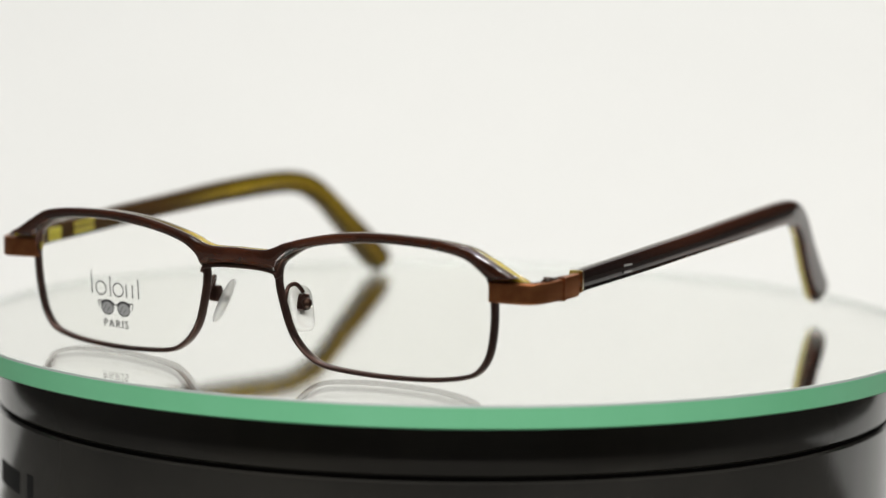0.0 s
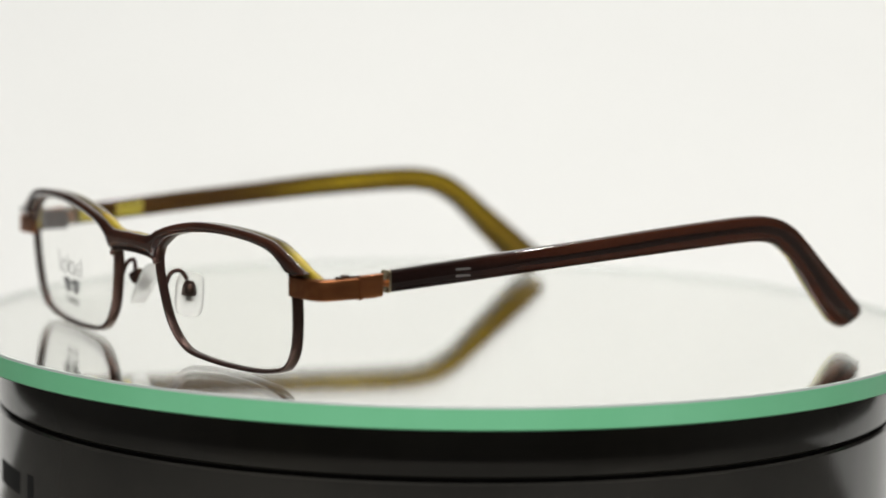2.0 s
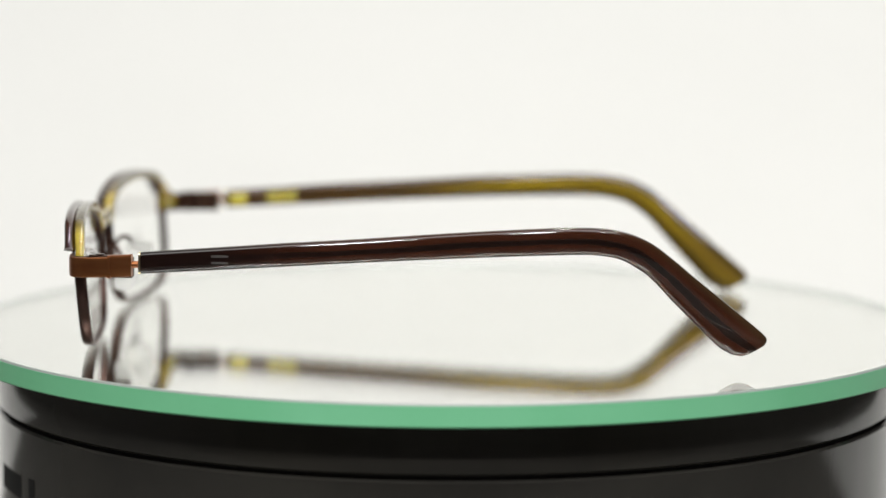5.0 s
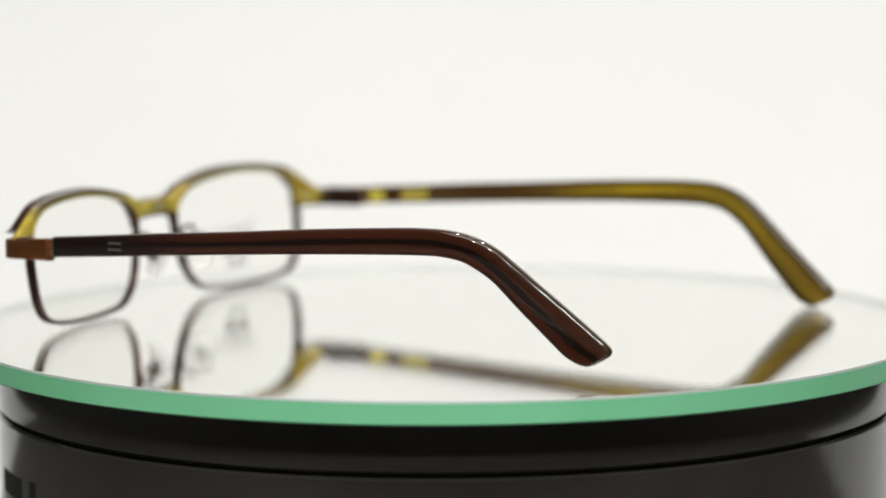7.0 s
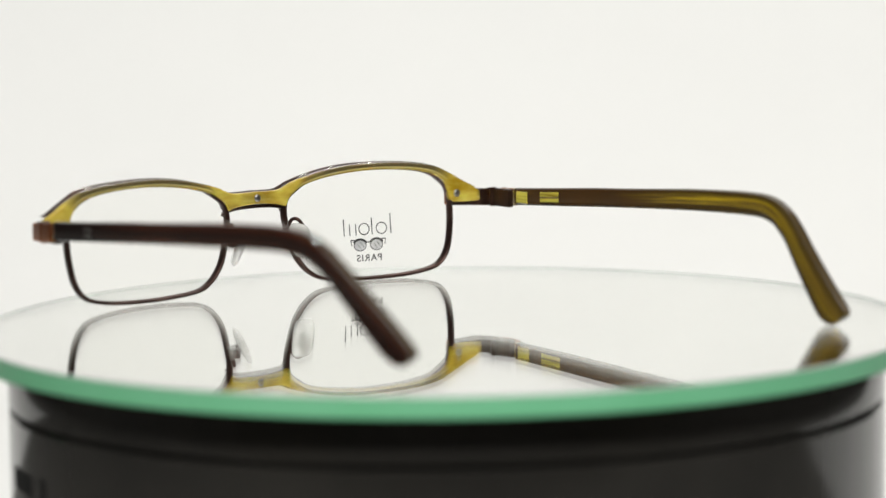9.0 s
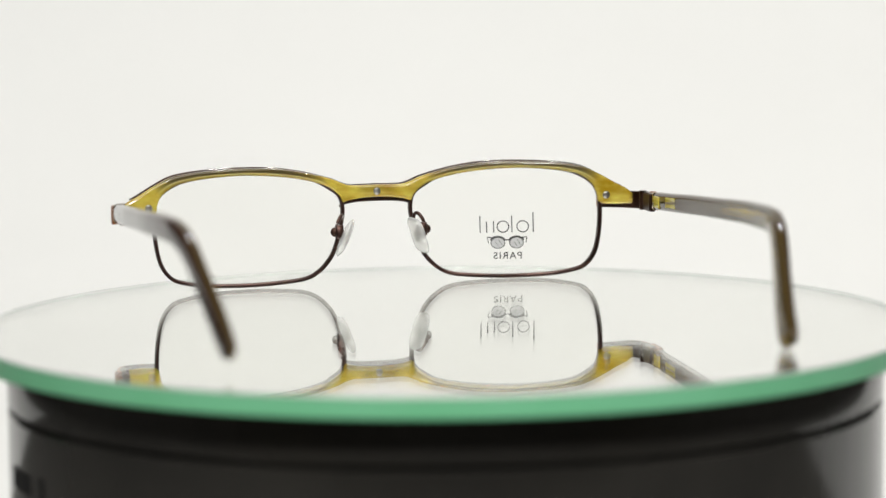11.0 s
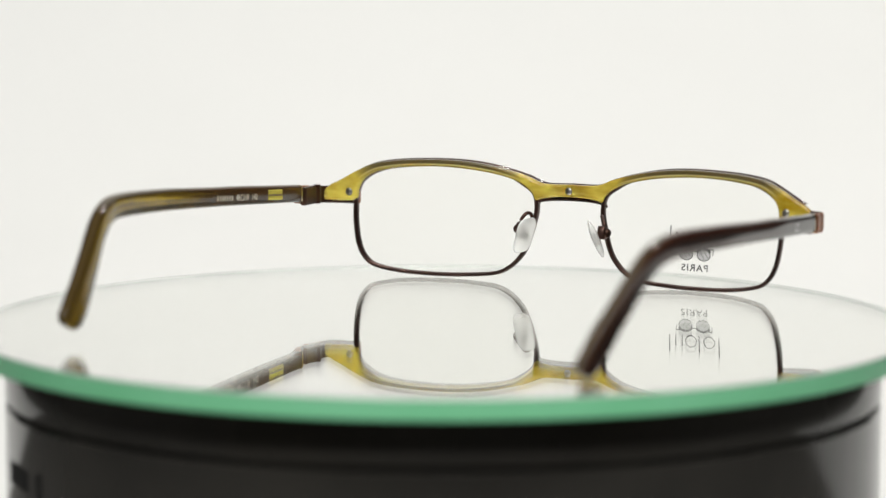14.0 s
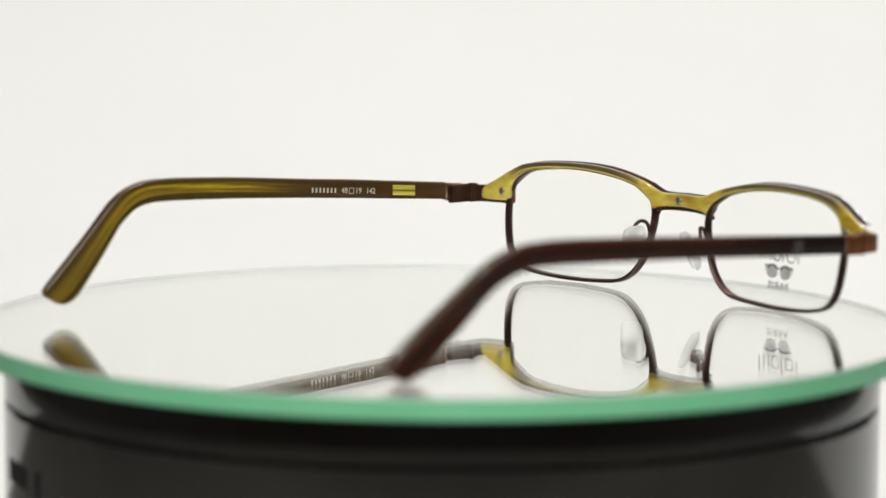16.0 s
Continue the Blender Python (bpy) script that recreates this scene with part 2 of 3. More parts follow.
def sweep(path, a, b, side=(0, 1, 0), n=12, power=2.0, closed=False, taper=None):
    """A bar along path: half width a across (perpendicular to side), half width b along side."""
    p = np.array(path, float)
    side = np.array(side, float)
    rings = []
    for i in range(len(p)):
        if closed:
            d = p[(i + 1) % len(p)] - p[i - 1]
        else:
            d = p[min(i + 1, len(p) - 1)] - p[max(i - 1, 0)]
        d = d / np.linalg.norm(d)
        s = side - d * (side @ d)
        s = s / np.linalg.norm(s)
        w = np.cross(d, s)
        k = taper[i] if taper is not None else 1.0
        rings.append([p[i] + w * a * k * u + s * b * k * v for u, v in superring(n, power)])
    return loft(rings, closed)


def lathe(profile, n=96):
    """A body of revolution round z from (radius, z) pairs; radius 0 closes it."""
    bm = bmesh.new()
    rows = []
    for r, z in profile:
        if r == 0:
            rows.append([bm.verts.new((0, 0, z))])
        else:
            rows.append([bm.verts.new((r * math.cos(2 * math.pi * k / n), r * math.sin(2 * math.pi * k / n), z)) for k in range(n)])
    for a, b in zip(rows, rows[1:]):
        for k in range(n):
            l = (k + 1) % n
            if len(a) == 1:
                bm.faces.new((a[0], b[k], b[l]))
            elif len(b) == 1:
                bm.faces.new((a[k], a[l], b[0]))
            else:
                bm.faces.new((a[k], a[l], b[l], b[k]))
    return bm


def box(x0, x1, y0, y1, z0, z1, bevel=0.0):
    bm = bmesh.new()
    bmesh.ops.create_cube(bm, size=1)
    for v in bm.verts:
        v.co = ((x0 + x1) / 2 + v.co.x * (x1 - x0), (y0 + y1) / 2 + v.co.y * (y1 - y0), (z0 + z1) / 2 + v.co.z * (z1 - z0))
    if bevel:
        bmesh.ops.bevel(bm, geom=bm.edges[:], offset=bevel, segments=2, affect="EDGES")
    return bm


def join(*meshes):
    """One bmesh out of several."""
    out = bmesh.new()
    for bm in meshes:
        me = bpy.data.meshes.new("joined")
        bm.to_mesh(me)
        bm.free()
        out.from_mesh(me)
        bpy.data.meshes.remove(me)
    return out


def ball(x, y, z, r, sx=1, sy=1, sz=1, seg=16):
    bm = bmesh.new()
    bmesh.ops.create_uvsphere(bm, u_segments=seg, v_segments=seg // 2, radius=r)
    for v in bm.verts:
        v.co = (x + v.co.x * sx, y + v.co.y * sy, z + v.co.z * sz)
    return bm


def thing(name, label, category, m=None):
    ob = new(name)
    ob.empty_display_size = 0.02
    if m is not None:
        ob.matrix_world = m
    return tagged(ob, label, category)


# ---- the setting: a small photo corner in a room (metres) ----
def slab(name, x0, x1, y0, y1, z0, z1, mat):
    return tagged(part(name, finish(box(x0, x1, y0, y1, z0, z1), False, 1), mat), kind="structure")


TABLE_Z = -0.0764
ROOM_Z = TABLE_Z - 0.75
tagged(slab("floor", -2.2, 2.2, -2.4, 2.2, ROOM_Z - 0.1, ROOM_Z, M_FLOOR), "dark plain room floor under the photo table", "floor")
tagged(slab("ceiling", -2.2, 2.2, -2.4, 2.2, ROOM_Z + 2.5, ROOM_Z + 2.6, M_CEIL), "plain white room ceiling", "ceiling")
tagged(slab("wall_north", -2.2, 2.2, 2.2, 2.3, ROOM_Z, ROOM_Z + 2.5, M_WALL), "plain grey room wall", "wall")
tagged(slab("wall_south", -2.2, 2.2, -2.5, -2.4, ROOM_Z, ROOM_Z + 2.5, M_WALL), "plain grey room wall", "wall")
tagged(slab("wall_east", 2.2, 2.3, -2.4, 2.2, ROOM_Z, ROOM_Z + 2.5, M_WALL), "plain grey room wall", "wall")
tagged(slab("wall_west", -2.3, -2.2, -2.4, 2.2, ROOM_Z, ROOM_Z + 2.5, M_WALL), "plain grey room wall", "wall")


def photo_table():
    t = thing("photo_table", "dark grey table carrying the turntable and white paper", "table", pose(0, 0.4, ROOM_Z))
    top = TABLE_Z - ROOM_Z
    part("tabletop", finish(box(-1.0, 1.0, -0.75, 0.8, top - 0.03, top, 0.003), True, 1), M_TABLE, t)
    for x in (-0.94, 0.94):
        for y in (-0.69, 0.74):
            part("leg", finish(box(x - 0.025, x + 0.025, y - 0.025, y + 0.025, 0, top - 0.03, 0.002), True, 1), M_TABLE, t)


photo_table()


def paper_sweep():
    """White paper lying on the table behind the turntable's front and rising in a wide curve."""
    prof = [(0.126, 0.0), (0.35, 0.0)]
    r = 0.45
    for k in range(1, 17):
        a = math.pi / 2 * k / 16
        prof.append((0.35 + r * math.sin(a), r * (1 - math.cos(a))))
    prof.append((0.80, 1.25))
    rings = []
    for k, (y, z) in enumerate(prof):
        # the front edge, out of view, slants to shape the drum's reflections
        cut = 0.0 if k else 0.119
        rings.append([(-0.54, y + cut, z), (0.54, y - cut, z)])
    bm = bmesh.new()
    vs = [[bm.verts.new(p) for p in ring] for ring in rings]
    for a, b in zip(vs, vs[1:]):
        bm.faces.new((a[0], a[1], b[1], b[0]))
    bmesh.ops.recalc_face_normals(bm, faces=bm.faces)
    bmesh.ops.solidify(bm, geom=bm.faces[:], thickness=0.0004)
    low = min(v.co.z for v in bm.verts)
    for v in bm.verts:
        v.co.z += TABLE_Z - low
    for f in bm.faces:
        f.smooth = True
    return tagged(part("backdrop", bm, M_PAPER), "seamless white paper sweep behind the turntable", "backdrop", kind="structure")


paper_sweep()


# ---- the turntable and its glass plate ----
BASE_R = 101.2


def turntable():
    t = thing("turntable", "round glossy black motor turntable on the table", "turntable", pose(0, 0, TABLE_Z))
    r = BASE_R
    part("foot", finish(lathe([(0, 0), (84, 0), (85, 1), (85, 9), (84, 10), (0, 10)], 96)), M_BASE_MATT, t, "matt black rubber foot ring")
    # the drum hangs from its pivot at the plate's level; heights below are measured from there
    up = -4.9
    low = TABLE_Z * 1000 + 3.5
    drum = part("drum", finish(lathe([(0, low), (r - 1, low), (r, low + 1), (r, up - 12.3), (r - 0.5, up - 11.8), (0, up - 11.8)], 160)), M_BASE, t)
    part("seam", finish(lathe([(0, up - 11.8), (r - 1.5, up - 11.8), (r - 1.5, up - 10.9), (0, up - 10.9)], 160)), M_BASE_MATT, drum, "recessed dark seam")
    part("top_ring", finish(lathe([(0, up - 10.9), (r - 0.5, up - 10.9), (r, up - 10.4), (r, up - 1.2), (r - 0.4, up - 0.3), (r - 1.4, up), (0, up)], 160)), M_BASE, drum)
    # dark reflections in the gloss, painted on the drum as plain bars
    for a0, a1, z0, z1 in ((64.3, 73.5, up - 27.3, up - 22.3), (59.8, 61.6, up - 27.8, up - 21.9)):
        rows = []
        for z in (z0, z1):
            rows.append([((r + 0.05) * math.sin(-radians(a)), -(r + 0.05) * math.cos(radians(a)), z) for a in np.linspace(a0, a1, 8)])
        bm = bmesh.new()
        vs = [[bm.verts.new(p) for p in row] for row in rows]
        for k in range(7):
            bm.faces.new((vs[0][k], vs[0][k + 1], vs[1][k + 1], vs[1][k]))
        part("reflection_bar", finish(bm), M_BASE_MATT, drum, "matt black bar painted as a dark reflection")
    return drum


drum = turntable()

PLATE_R = 109.0


def glass_plate():
    t = thing("mirror_plate", "round mirrored glass plate with a green ground edge", "mirror plate", pose(0, 0, 0))
    g = part("glass", finish(lathe([(0, -4.4), (PLATE_R - 0.48, -4.4), (PLATE_R - 0.48, 0), (0, 0)], 256)), M_GLASS, t, "clear glass sheet")
    g.visible_shadow = False
    part("silvering", finish(lathe([(0, -4.8), (PLATE_R - 1.2, -4.8), (PLATE_R - 1.2, -4.45), (0, -4.45)], 256)), M_SILVER, t, "silver mirror backing")
    r = PLATE_R
    part("edge", finish(lathe([(r - 0.45, -4.8), (r - 0.3, -4.8), (r, -4.5), (r, -0.42), (r - 0.45, -0.42), (r - 0.45, -4.8)], 256)), M_EDGE, t, "pale green ground glass edge")
    part("inner_edge", finish(lathe([(r - 1.06, -4.38), (r - 0.5, -4.38), (r - 0.5, -0.03), (r - 1.06, -0.03), (r - 1.06, -4.38)], 256)), M_EDGE_IN, t, "pale greenish glass rim")
    part("bevel", finish(lathe([(r - 0.46, -0.40), (r - 0.02, -0.40), (r - 0.3, 0), (r - 0.46, 0), (r - 0.46, -0.40)], 256)), M_BEVEL, t, "dull grey bevel")
    return t


plate = glass_plate()


# ---- the eyeglasses (their own space: x across, y ahead, z up from the plate, millimetres) ----
def front_bulge(x):
    """The front is bent a little forward on the bridge's one side."""
    return 1.75 * math.exp(-((x - 14) / 30) ** 2)


def front_y(x, z):
    """The gently curved and tilted sheet in which the front lies."""
    return 0.4 - 0.00104 * x * x + 0.09 * (z - 20) + front_bulge(x)


# stations of the brow bar from the bridge outwards: upper edge x, z and lower edge x, z
BROW = [(0, 25.0, 0, 21.6), (4, 24.9, 4, 21.4), (7.0, 25.0, 7.2, 20.9), (9.2, 25.7, 8.9, 20.4), (11.0, 26.5, 9.6, 21.9),
        (13, 27.1, 11.2, 23.5), (15.4, 27.8, 14, 25.1), (20.7, 29.0, 19.5, 26.6), (27, 29.9, 26.5, 27.6), (34.7, 30.2, 34.7, 28.1),
        (44, 29.9, 43.5, 27.8), (50, 29.3, 49.5, 27.0), (54, 28.4, 53, 25.9)]
BROW_BACK_END = [(58, 26.4, 55.7, 23.8), (60.5, 25, 56.8, 21.5), (62.5, 23.9, 57.4, 18.9), (64.5, 22.9, 61, 18.5), (66.0, 21.6, 65.8, 18.6)]
BROW_FRONT_END = [(58, 26.4, 55.8, 23.9), (60.5, 25, 57.2, 22.7), (62.5, 23.9, 60, 22.4), (63.8, 23.3, 63.5, 23.0)]
RIM = [(8.9, 18.1), (9.9, 13), (11.2, 8.8), (12.8, 6.0), (15.5, 3.3), (19.4, 1.5), (27.2, 0.75), (34.9, 0.56), (44.2, 0.9), (51.1, 2.0),
       (54.2, 3.6), (56.4, 7), (57.5, 12.3), (57.8, 17.8), (57.4, 21.5), (55.7, 24.4), (51, 27), (43.9, 28.2), (34.7, 28.6), (25, 28),
       (17, 26.6), (12.5, 24.4), (9.6, 22)]


def brow(end, y0, y1, grow=0.0, power=3.2, lower=0.0):
    """One layer of the brow bar, with its measures across (-1 to 1) and along (its height) kept for the material."""
    half = spline(BROW + end, 64)
    full = [(-a, b, -c, d) for a, b, c, d in half[:0:-1]] + [tuple(s) for s in half]
    rings, marks = [], []
    for tx, tz, bx, bz in full:
        high = math.hypot(tx - bx, tz - bz)
        k = lower * (0.4 + 0.9 * min(max((3.6 - high) / 1.2, 0.0), 1.0)) / high
        tx, tz = tx + (bx - tx) * k, tz + (bz - tz) * k
        ring = []
        for u, v in superring(20, power):
            k = 0.5 + u * (0.5 + grow)
            x, z = bx + (tx - bx) * k, bz + (tz - bz) * k
            ring.append((x, front_y(x, z) + (y0 + y1) / 2 + v * (y1 - y0) / 2, z))
            marks.append((u, high))
        rings.append(ring)
    bm = loft(rings)
    across, along = bm.verts.layers.float.new("across"), bm.verts.layers.float.new("along")
    for v, (a, l) in zip(bm.verts, marks):
        v[across], v[along] = a, l
    return finish(bm)


def lens_mesh(side):
    """A thin curved pane inside the rim."""
    edge = spline(RIM, 72, closed=True)
    c = edge.mean(0)
    bm = bmesh.new()
    layers = []
    for y_off in (0.5, -0.9):
        rings = []
        for k in (0.985, 0.8, 0.55, 0.3):
            rings.append([bm.verts.new((side * (c[0] + (x - c[0]) * k), front_y(side * (c[0] + (x - c[0]) * k), c[1] + (z - c[1]) * k) + y_off, c[1] + (z - c[1]) * k)) for x, z in edge])
        mid = bm.verts.new((side * c[0], front_y(side * c[0], c[1]) + y_off, c[1]))
        for a, b in zip(rings, rings[1:]):
            for i in range(72):
                bm.faces.new((a[i], a[(i + 1) % 72], b[(i + 1) % 72], b[i]))
        for i in range(72):
            bm.faces.new((rings[-1][i], rings[-1][(i + 1) % 72], mid))
        layers.append(rings[0])
    for i in range(72):
        bm.faces.new((layers[0][i], layers[0][(i + 1) % 72], layers[1][(i + 1) % 72], layers[1][i]))
    return finish(bm)


# temple, side profile: y, upper z, lower z, distance from the middle, half thickness
TEMPLE = [(-18, 23.6, 19.1, 68.0, 1.55), (-35, 25.0, 20.3, 68.7, 1.7), (-48, 26.1, 21.25, 69.2, 1.75), (-63, 27.2, 22.3, 69.4, 1.75),
          (-84, 28.9, 23.6, 69.5, 1.75), (-100, 29.9, 24.35, 68.8, 1.75)]
# the bend and the drop: upper y, z, lower y, z, distance from the middle, half thickness
BEND = [(-108, 30.2, -108, 24.6, 68.2, 1.75), (-114, 30.0, -112.5, 24.5, 67.7, 1.75), (-119, 28.95, -117.0, 23.65, 66.9, 1.8), (-123.5, 26.9, -120.3, 21.9, 66.1, 1.75),
        (-127.5, 23.9, -123.4, 19.6, 65.3, 1.7), (-133, 19.3, -128.2, 14.5, 64.0, 1.65), (-139.0, 14.4, -133.3, 9.3, 62.7, 1.65), (-144.0, 10.3, -137.3, 5.4, 61.8, 1.6),
        (-146.7, 8.0, -139.3, 4.1, 61.4, 1.5), (-147.5, 6.9, -140.7, 3.5, 61.3, 1.3), (-147.2, 5.8, -142.3, 3.3, 61.2, 1.1), (-146.0, 4.9, -143.6, 3.6, 61.2, 0.6)]


def temple_layers(side, dz, out=0.0):
    """Outer and inner layer of one temple; dz: how much higher its tip lies, out: how far its front stands out."""
    st = [(y, u, y, l, x, h) for y, u, l, x, h in TEMPLE] + BEND
    st = spline(st, 110)
    outer, inner, marks_o, marks_i = [], [], [], []
    for uy, uz, ly, lz, x, h in st:
        x = x + out * min(max(1 - (-uy - 18) / 125, 0.0), 1.0)
        lift = dz * (0.7 + max(0.0, (-uy - 18) / 125))
        mid, vec = np.array([0, (uy + ly) / 2, (uz + lz) / 2 + lift]), np.array([0, (uy - ly) / 2, (uz - lz) / 2])

        def at(u, v):
            q = mid + vec * u
            return (side * (x + v * h), q[1], q[2])

        def curve(a):
            c, s = math.cos(a), math.sin(a)
            return math.copysign(abs(s) ** (2 / 3.4), s), math.copysign(abs(c) ** (2 / 3.4), c)
        o = [curve(a) for a in np.linspace(-1.46, 1.46, 17)]
        i = [curve(a) for a in np.linspace(1.50, 2 * math.pi - 1.50, 15)]
        outer.append([at(*p) for p in o])
        inner.append([at(*p) for p in i])
        marks_o += [(p[0], uy) for p in o]
        marks_i += [(p[0], uy) for p in i]
    made = []
    for rings, marks in ((outer, marks_o), (inner, marks_i)):
        bm = loft(rings)
        across, along = bm.verts.layers.float.new("across"), bm.verts.layers.float.new("along")
        for v, (a, l) in zip(bm.verts, marks):
            v[across], v[along] = a, l
        made.append(finish(bm))
    return made


def strap(path, z0, z1, half, n=28):
    """A flat metal strap that stands on edge along a path in plan: x, y, height shift."""
    p = spline(path, n)
    rings = []
    for i in range(n):
        d = p[min(i + 1, n - 1)] - p[max(i - 1, 0)]
        d = np.array([d[0], d[1]]) / np.hypot(d[0], d[1])
        nx, ny = -d[1], d[0]
        rings.append([(p[i][0] + nx * half * v, p[i][1] + ny * half * v, (z0 + z1) / 2 + p[i][2] + u * (z1 - z0) / 2) for u, v in superring(16, 7)])
    return loft(rings)


def text_mesh(words, height, m, thick=0.03, spread=1.0, heavy=0.0):
    """Words in the built-in font as a flat mesh, height of capitals in mm, laid by m (mm)."""
    cu = bpy.data.curves.new("words", "FONT")
    cu.body, cu.size, cu.align_x, cu.align_y = words, height / 0.72, "CENTER", "CENTER"
    cu.extrude, cu.space_character, cu.offset = thick / 2, spread, heavy
    ob = bpy.data.objects.new("words", cu)
    scene.collection.objects.link(ob)
    bpy.context.view_layer.update()
    me = bpy.data.meshes.new_from_object(ob.evaluated_get(bpy.context.evaluated_depsgraph_get()))
    bpy.data.objects.remove(ob)
    bm = bmesh.new()
    bm.from_mesh(me)
    bpy.data.meshes.remove(me)
    bmesh.ops.transform(bm, matrix=m, verts=bm.verts)
    return bm


def on_lens(bm):
    """Lays flat work drawn in x, z onto the front face of the lens with its print."""
    for v in bm.verts:
        v.co.y = front_y(v.co.x, v.co.z) + 0.56 + v.co.y
    return finish(bm, False)


def arc_line(cx, cz, rx, rz, a0, a1, half=0.16, n=20):
    """A thin flat arc in x, z, angles in degrees."""
    pts = [(cx + rx * math.cos(radians(a)), 0, cz + rz * math.sin(radians(a))) for a in np.linspace(a0, a1, n)]
    return sweep(pts, half, 0.02, n=4, power=6)


def bar_line(x0, z0, x1, z1, half=0.16):
    return sweep([(x0, 0, z0), (x1, 0, z1)], half, 0.02, n=4, power=6)


def lens_print(lens):
    # maker's mark as plain bars and rings
    z = 11.5
    marks = [bar_line(x, z, x, z + h) for x, h in ((40.9, 5.1), (35.4, 4.3), (30.7, 2.9), (28.9, 2.9), (27.2, 4.3))]
    marks += [arc_line(x, z + 1.5, 1.5, 1.45, 0, 360) for x in (38.2, 33.1)]
    part("maker_mark", on_lens(join(*marks)), M_PRINT, lens, "thin grey printed mark")
    for cx in (36.5, 31.7):
        disc = bmesh.new()
        rim_pts = [disc.verts.new((cx + 1.65 * math.copysign(abs(math.cos(a)) ** 0.8, math.cos(a)), 0.0, 8.85 + 1.25 * math.copysign(abs(math.sin(a)) ** 0.8, math.sin(a)))) for a in np.linspace(0, 2 * math.pi, 33)[:-1]]
        disc.faces.new(rim_pts)
        part("picture_lens", on_lens(disc), M_PRINT_SOFT, lens, "pale grey printed disc")
    icon = [arc_line(cx, 8.85, 1.8, 1.4, 0, 360, 0.13, 28) for cx in (36.5, 31.7)]
    icon += [bar_line(cx + a, 8.2 + b, cx + a - 0.9, 9.5 + b, 0.07) for cx in (36.5, 31.7) for a, b in ((1.1, 0.1), (0.2, -0.3))]
    icon += [arc_line(cx, 9.0, 2.05, 1.5, 20, 160, 0.2, 20) for cx in (36.5, 31.7)]
    icon += [bar_line(39.2, 10.3, 37.4, 10.15, 0.17), bar_line(29.0, 10.3, 30.8, 10.15, 0.17), bar_line(39.2, 10.2, 38.9, 8.8, 0.12), bar_line(29.0, 10.2, 29.3, 8.8, 0.12), bar_line(34.8, 9.6, 33.4, 9.6, 0.16)]
    part("spectacles_picture", on_lens(join(*icon)), M_PRINT, lens, "small printed picture of spectacles")
    flip = Matrix(((-1.08, 0, 0, 34.2), (0, 0, 1, 0), (0, 1, 0, 5.5), (0, 0, 0, 1)))
    part("printed_word", on_lens(text_mesh("PARIS", 1.75, flip, 0.02, 1.18, 0.03)), M_PRINT, lens, "grey capitals")


def nose_pad(side, g):
    # wire arm from the rim round to the pad, its screw box and the clear pad
    b = front_bulge(side * 10)
    path = spline([(10.3, b - 0.9, 11.6), (9.55, b - 1.5, 14.4), (9.5, b - 2.7, 17.0), (10.1, b - 4.5, 17.5), (11.1, b - 5.5, 16.0), (11.6, b - 5.8, 14.2)], 24)
    arm = part("pad_arm", finish(sweep([(side * x, y, z) for x, y, z in path], 0.47, 0.47, (0.3, 0.2, 1), 10)), M_RIM, g, "thin bent brown wire arm")
    part("pad_screw", finish(ball(side * 12.0, b - 5.8, 13.6, 1.2, 0.9, 1, 1)), M_HINGE, arm, "dark brown pad screw")
    part("pad_box", finish(loft([[(side * (10.9 + 1.0 * u), b - 6.3 + w * v, z) for u, v in superring(14, 4.5)] for z, w in ((12.1, 1.1), (12.4, 1.55), (13.4, 1.5), (14.6, 1.15), (15.2, 0.8), (15.4, 0.4))])), M_RIM, arm)
    bm = bmesh.new()
    bmesh.ops.create_uvsphere(bm, u_segments=28, v_segments=18, radius=1)
    for v in bm.verts:
        # a flat cushion with a rounded oblong outline
        flat = (abs(v.co.y) ** 3.8 + abs(v.co.z) ** 3.8) ** (1 / 3.8)
        k = math.hypot(v.co.y, v.co.z) / max(flat, 1e-6)
        v.co = (1.05 * v.co.x, 3.1 * v.co.y * k, 5.0 * v.co.z * k)
    turn = Matrix.Translation((side * 9.5, b - 7.2, 12.2)) @ Euler((radians(6), radians(side * -23), radians(side * 23))).to_matrix().to_4x4()
    bmesh.ops.transform(bm, matrix=turn, verts=bm.verts)
    pad = part("nose_pad", finish(bm), M_PAD, g, "clear soft nose pad")
    pad.visible_shadow = False
    core = loft([[(0.42 * u, 0.75 * v, z) for u, v in superring(10, 3)] for z in (-1.5, -1.3, 1.3, 1.5)])
    bmesh.ops.transform(core, matrix=turn, verts=core.verts)
    part("insert", finish(core), M_STEEL, pad, "small steel insert inside the pad")


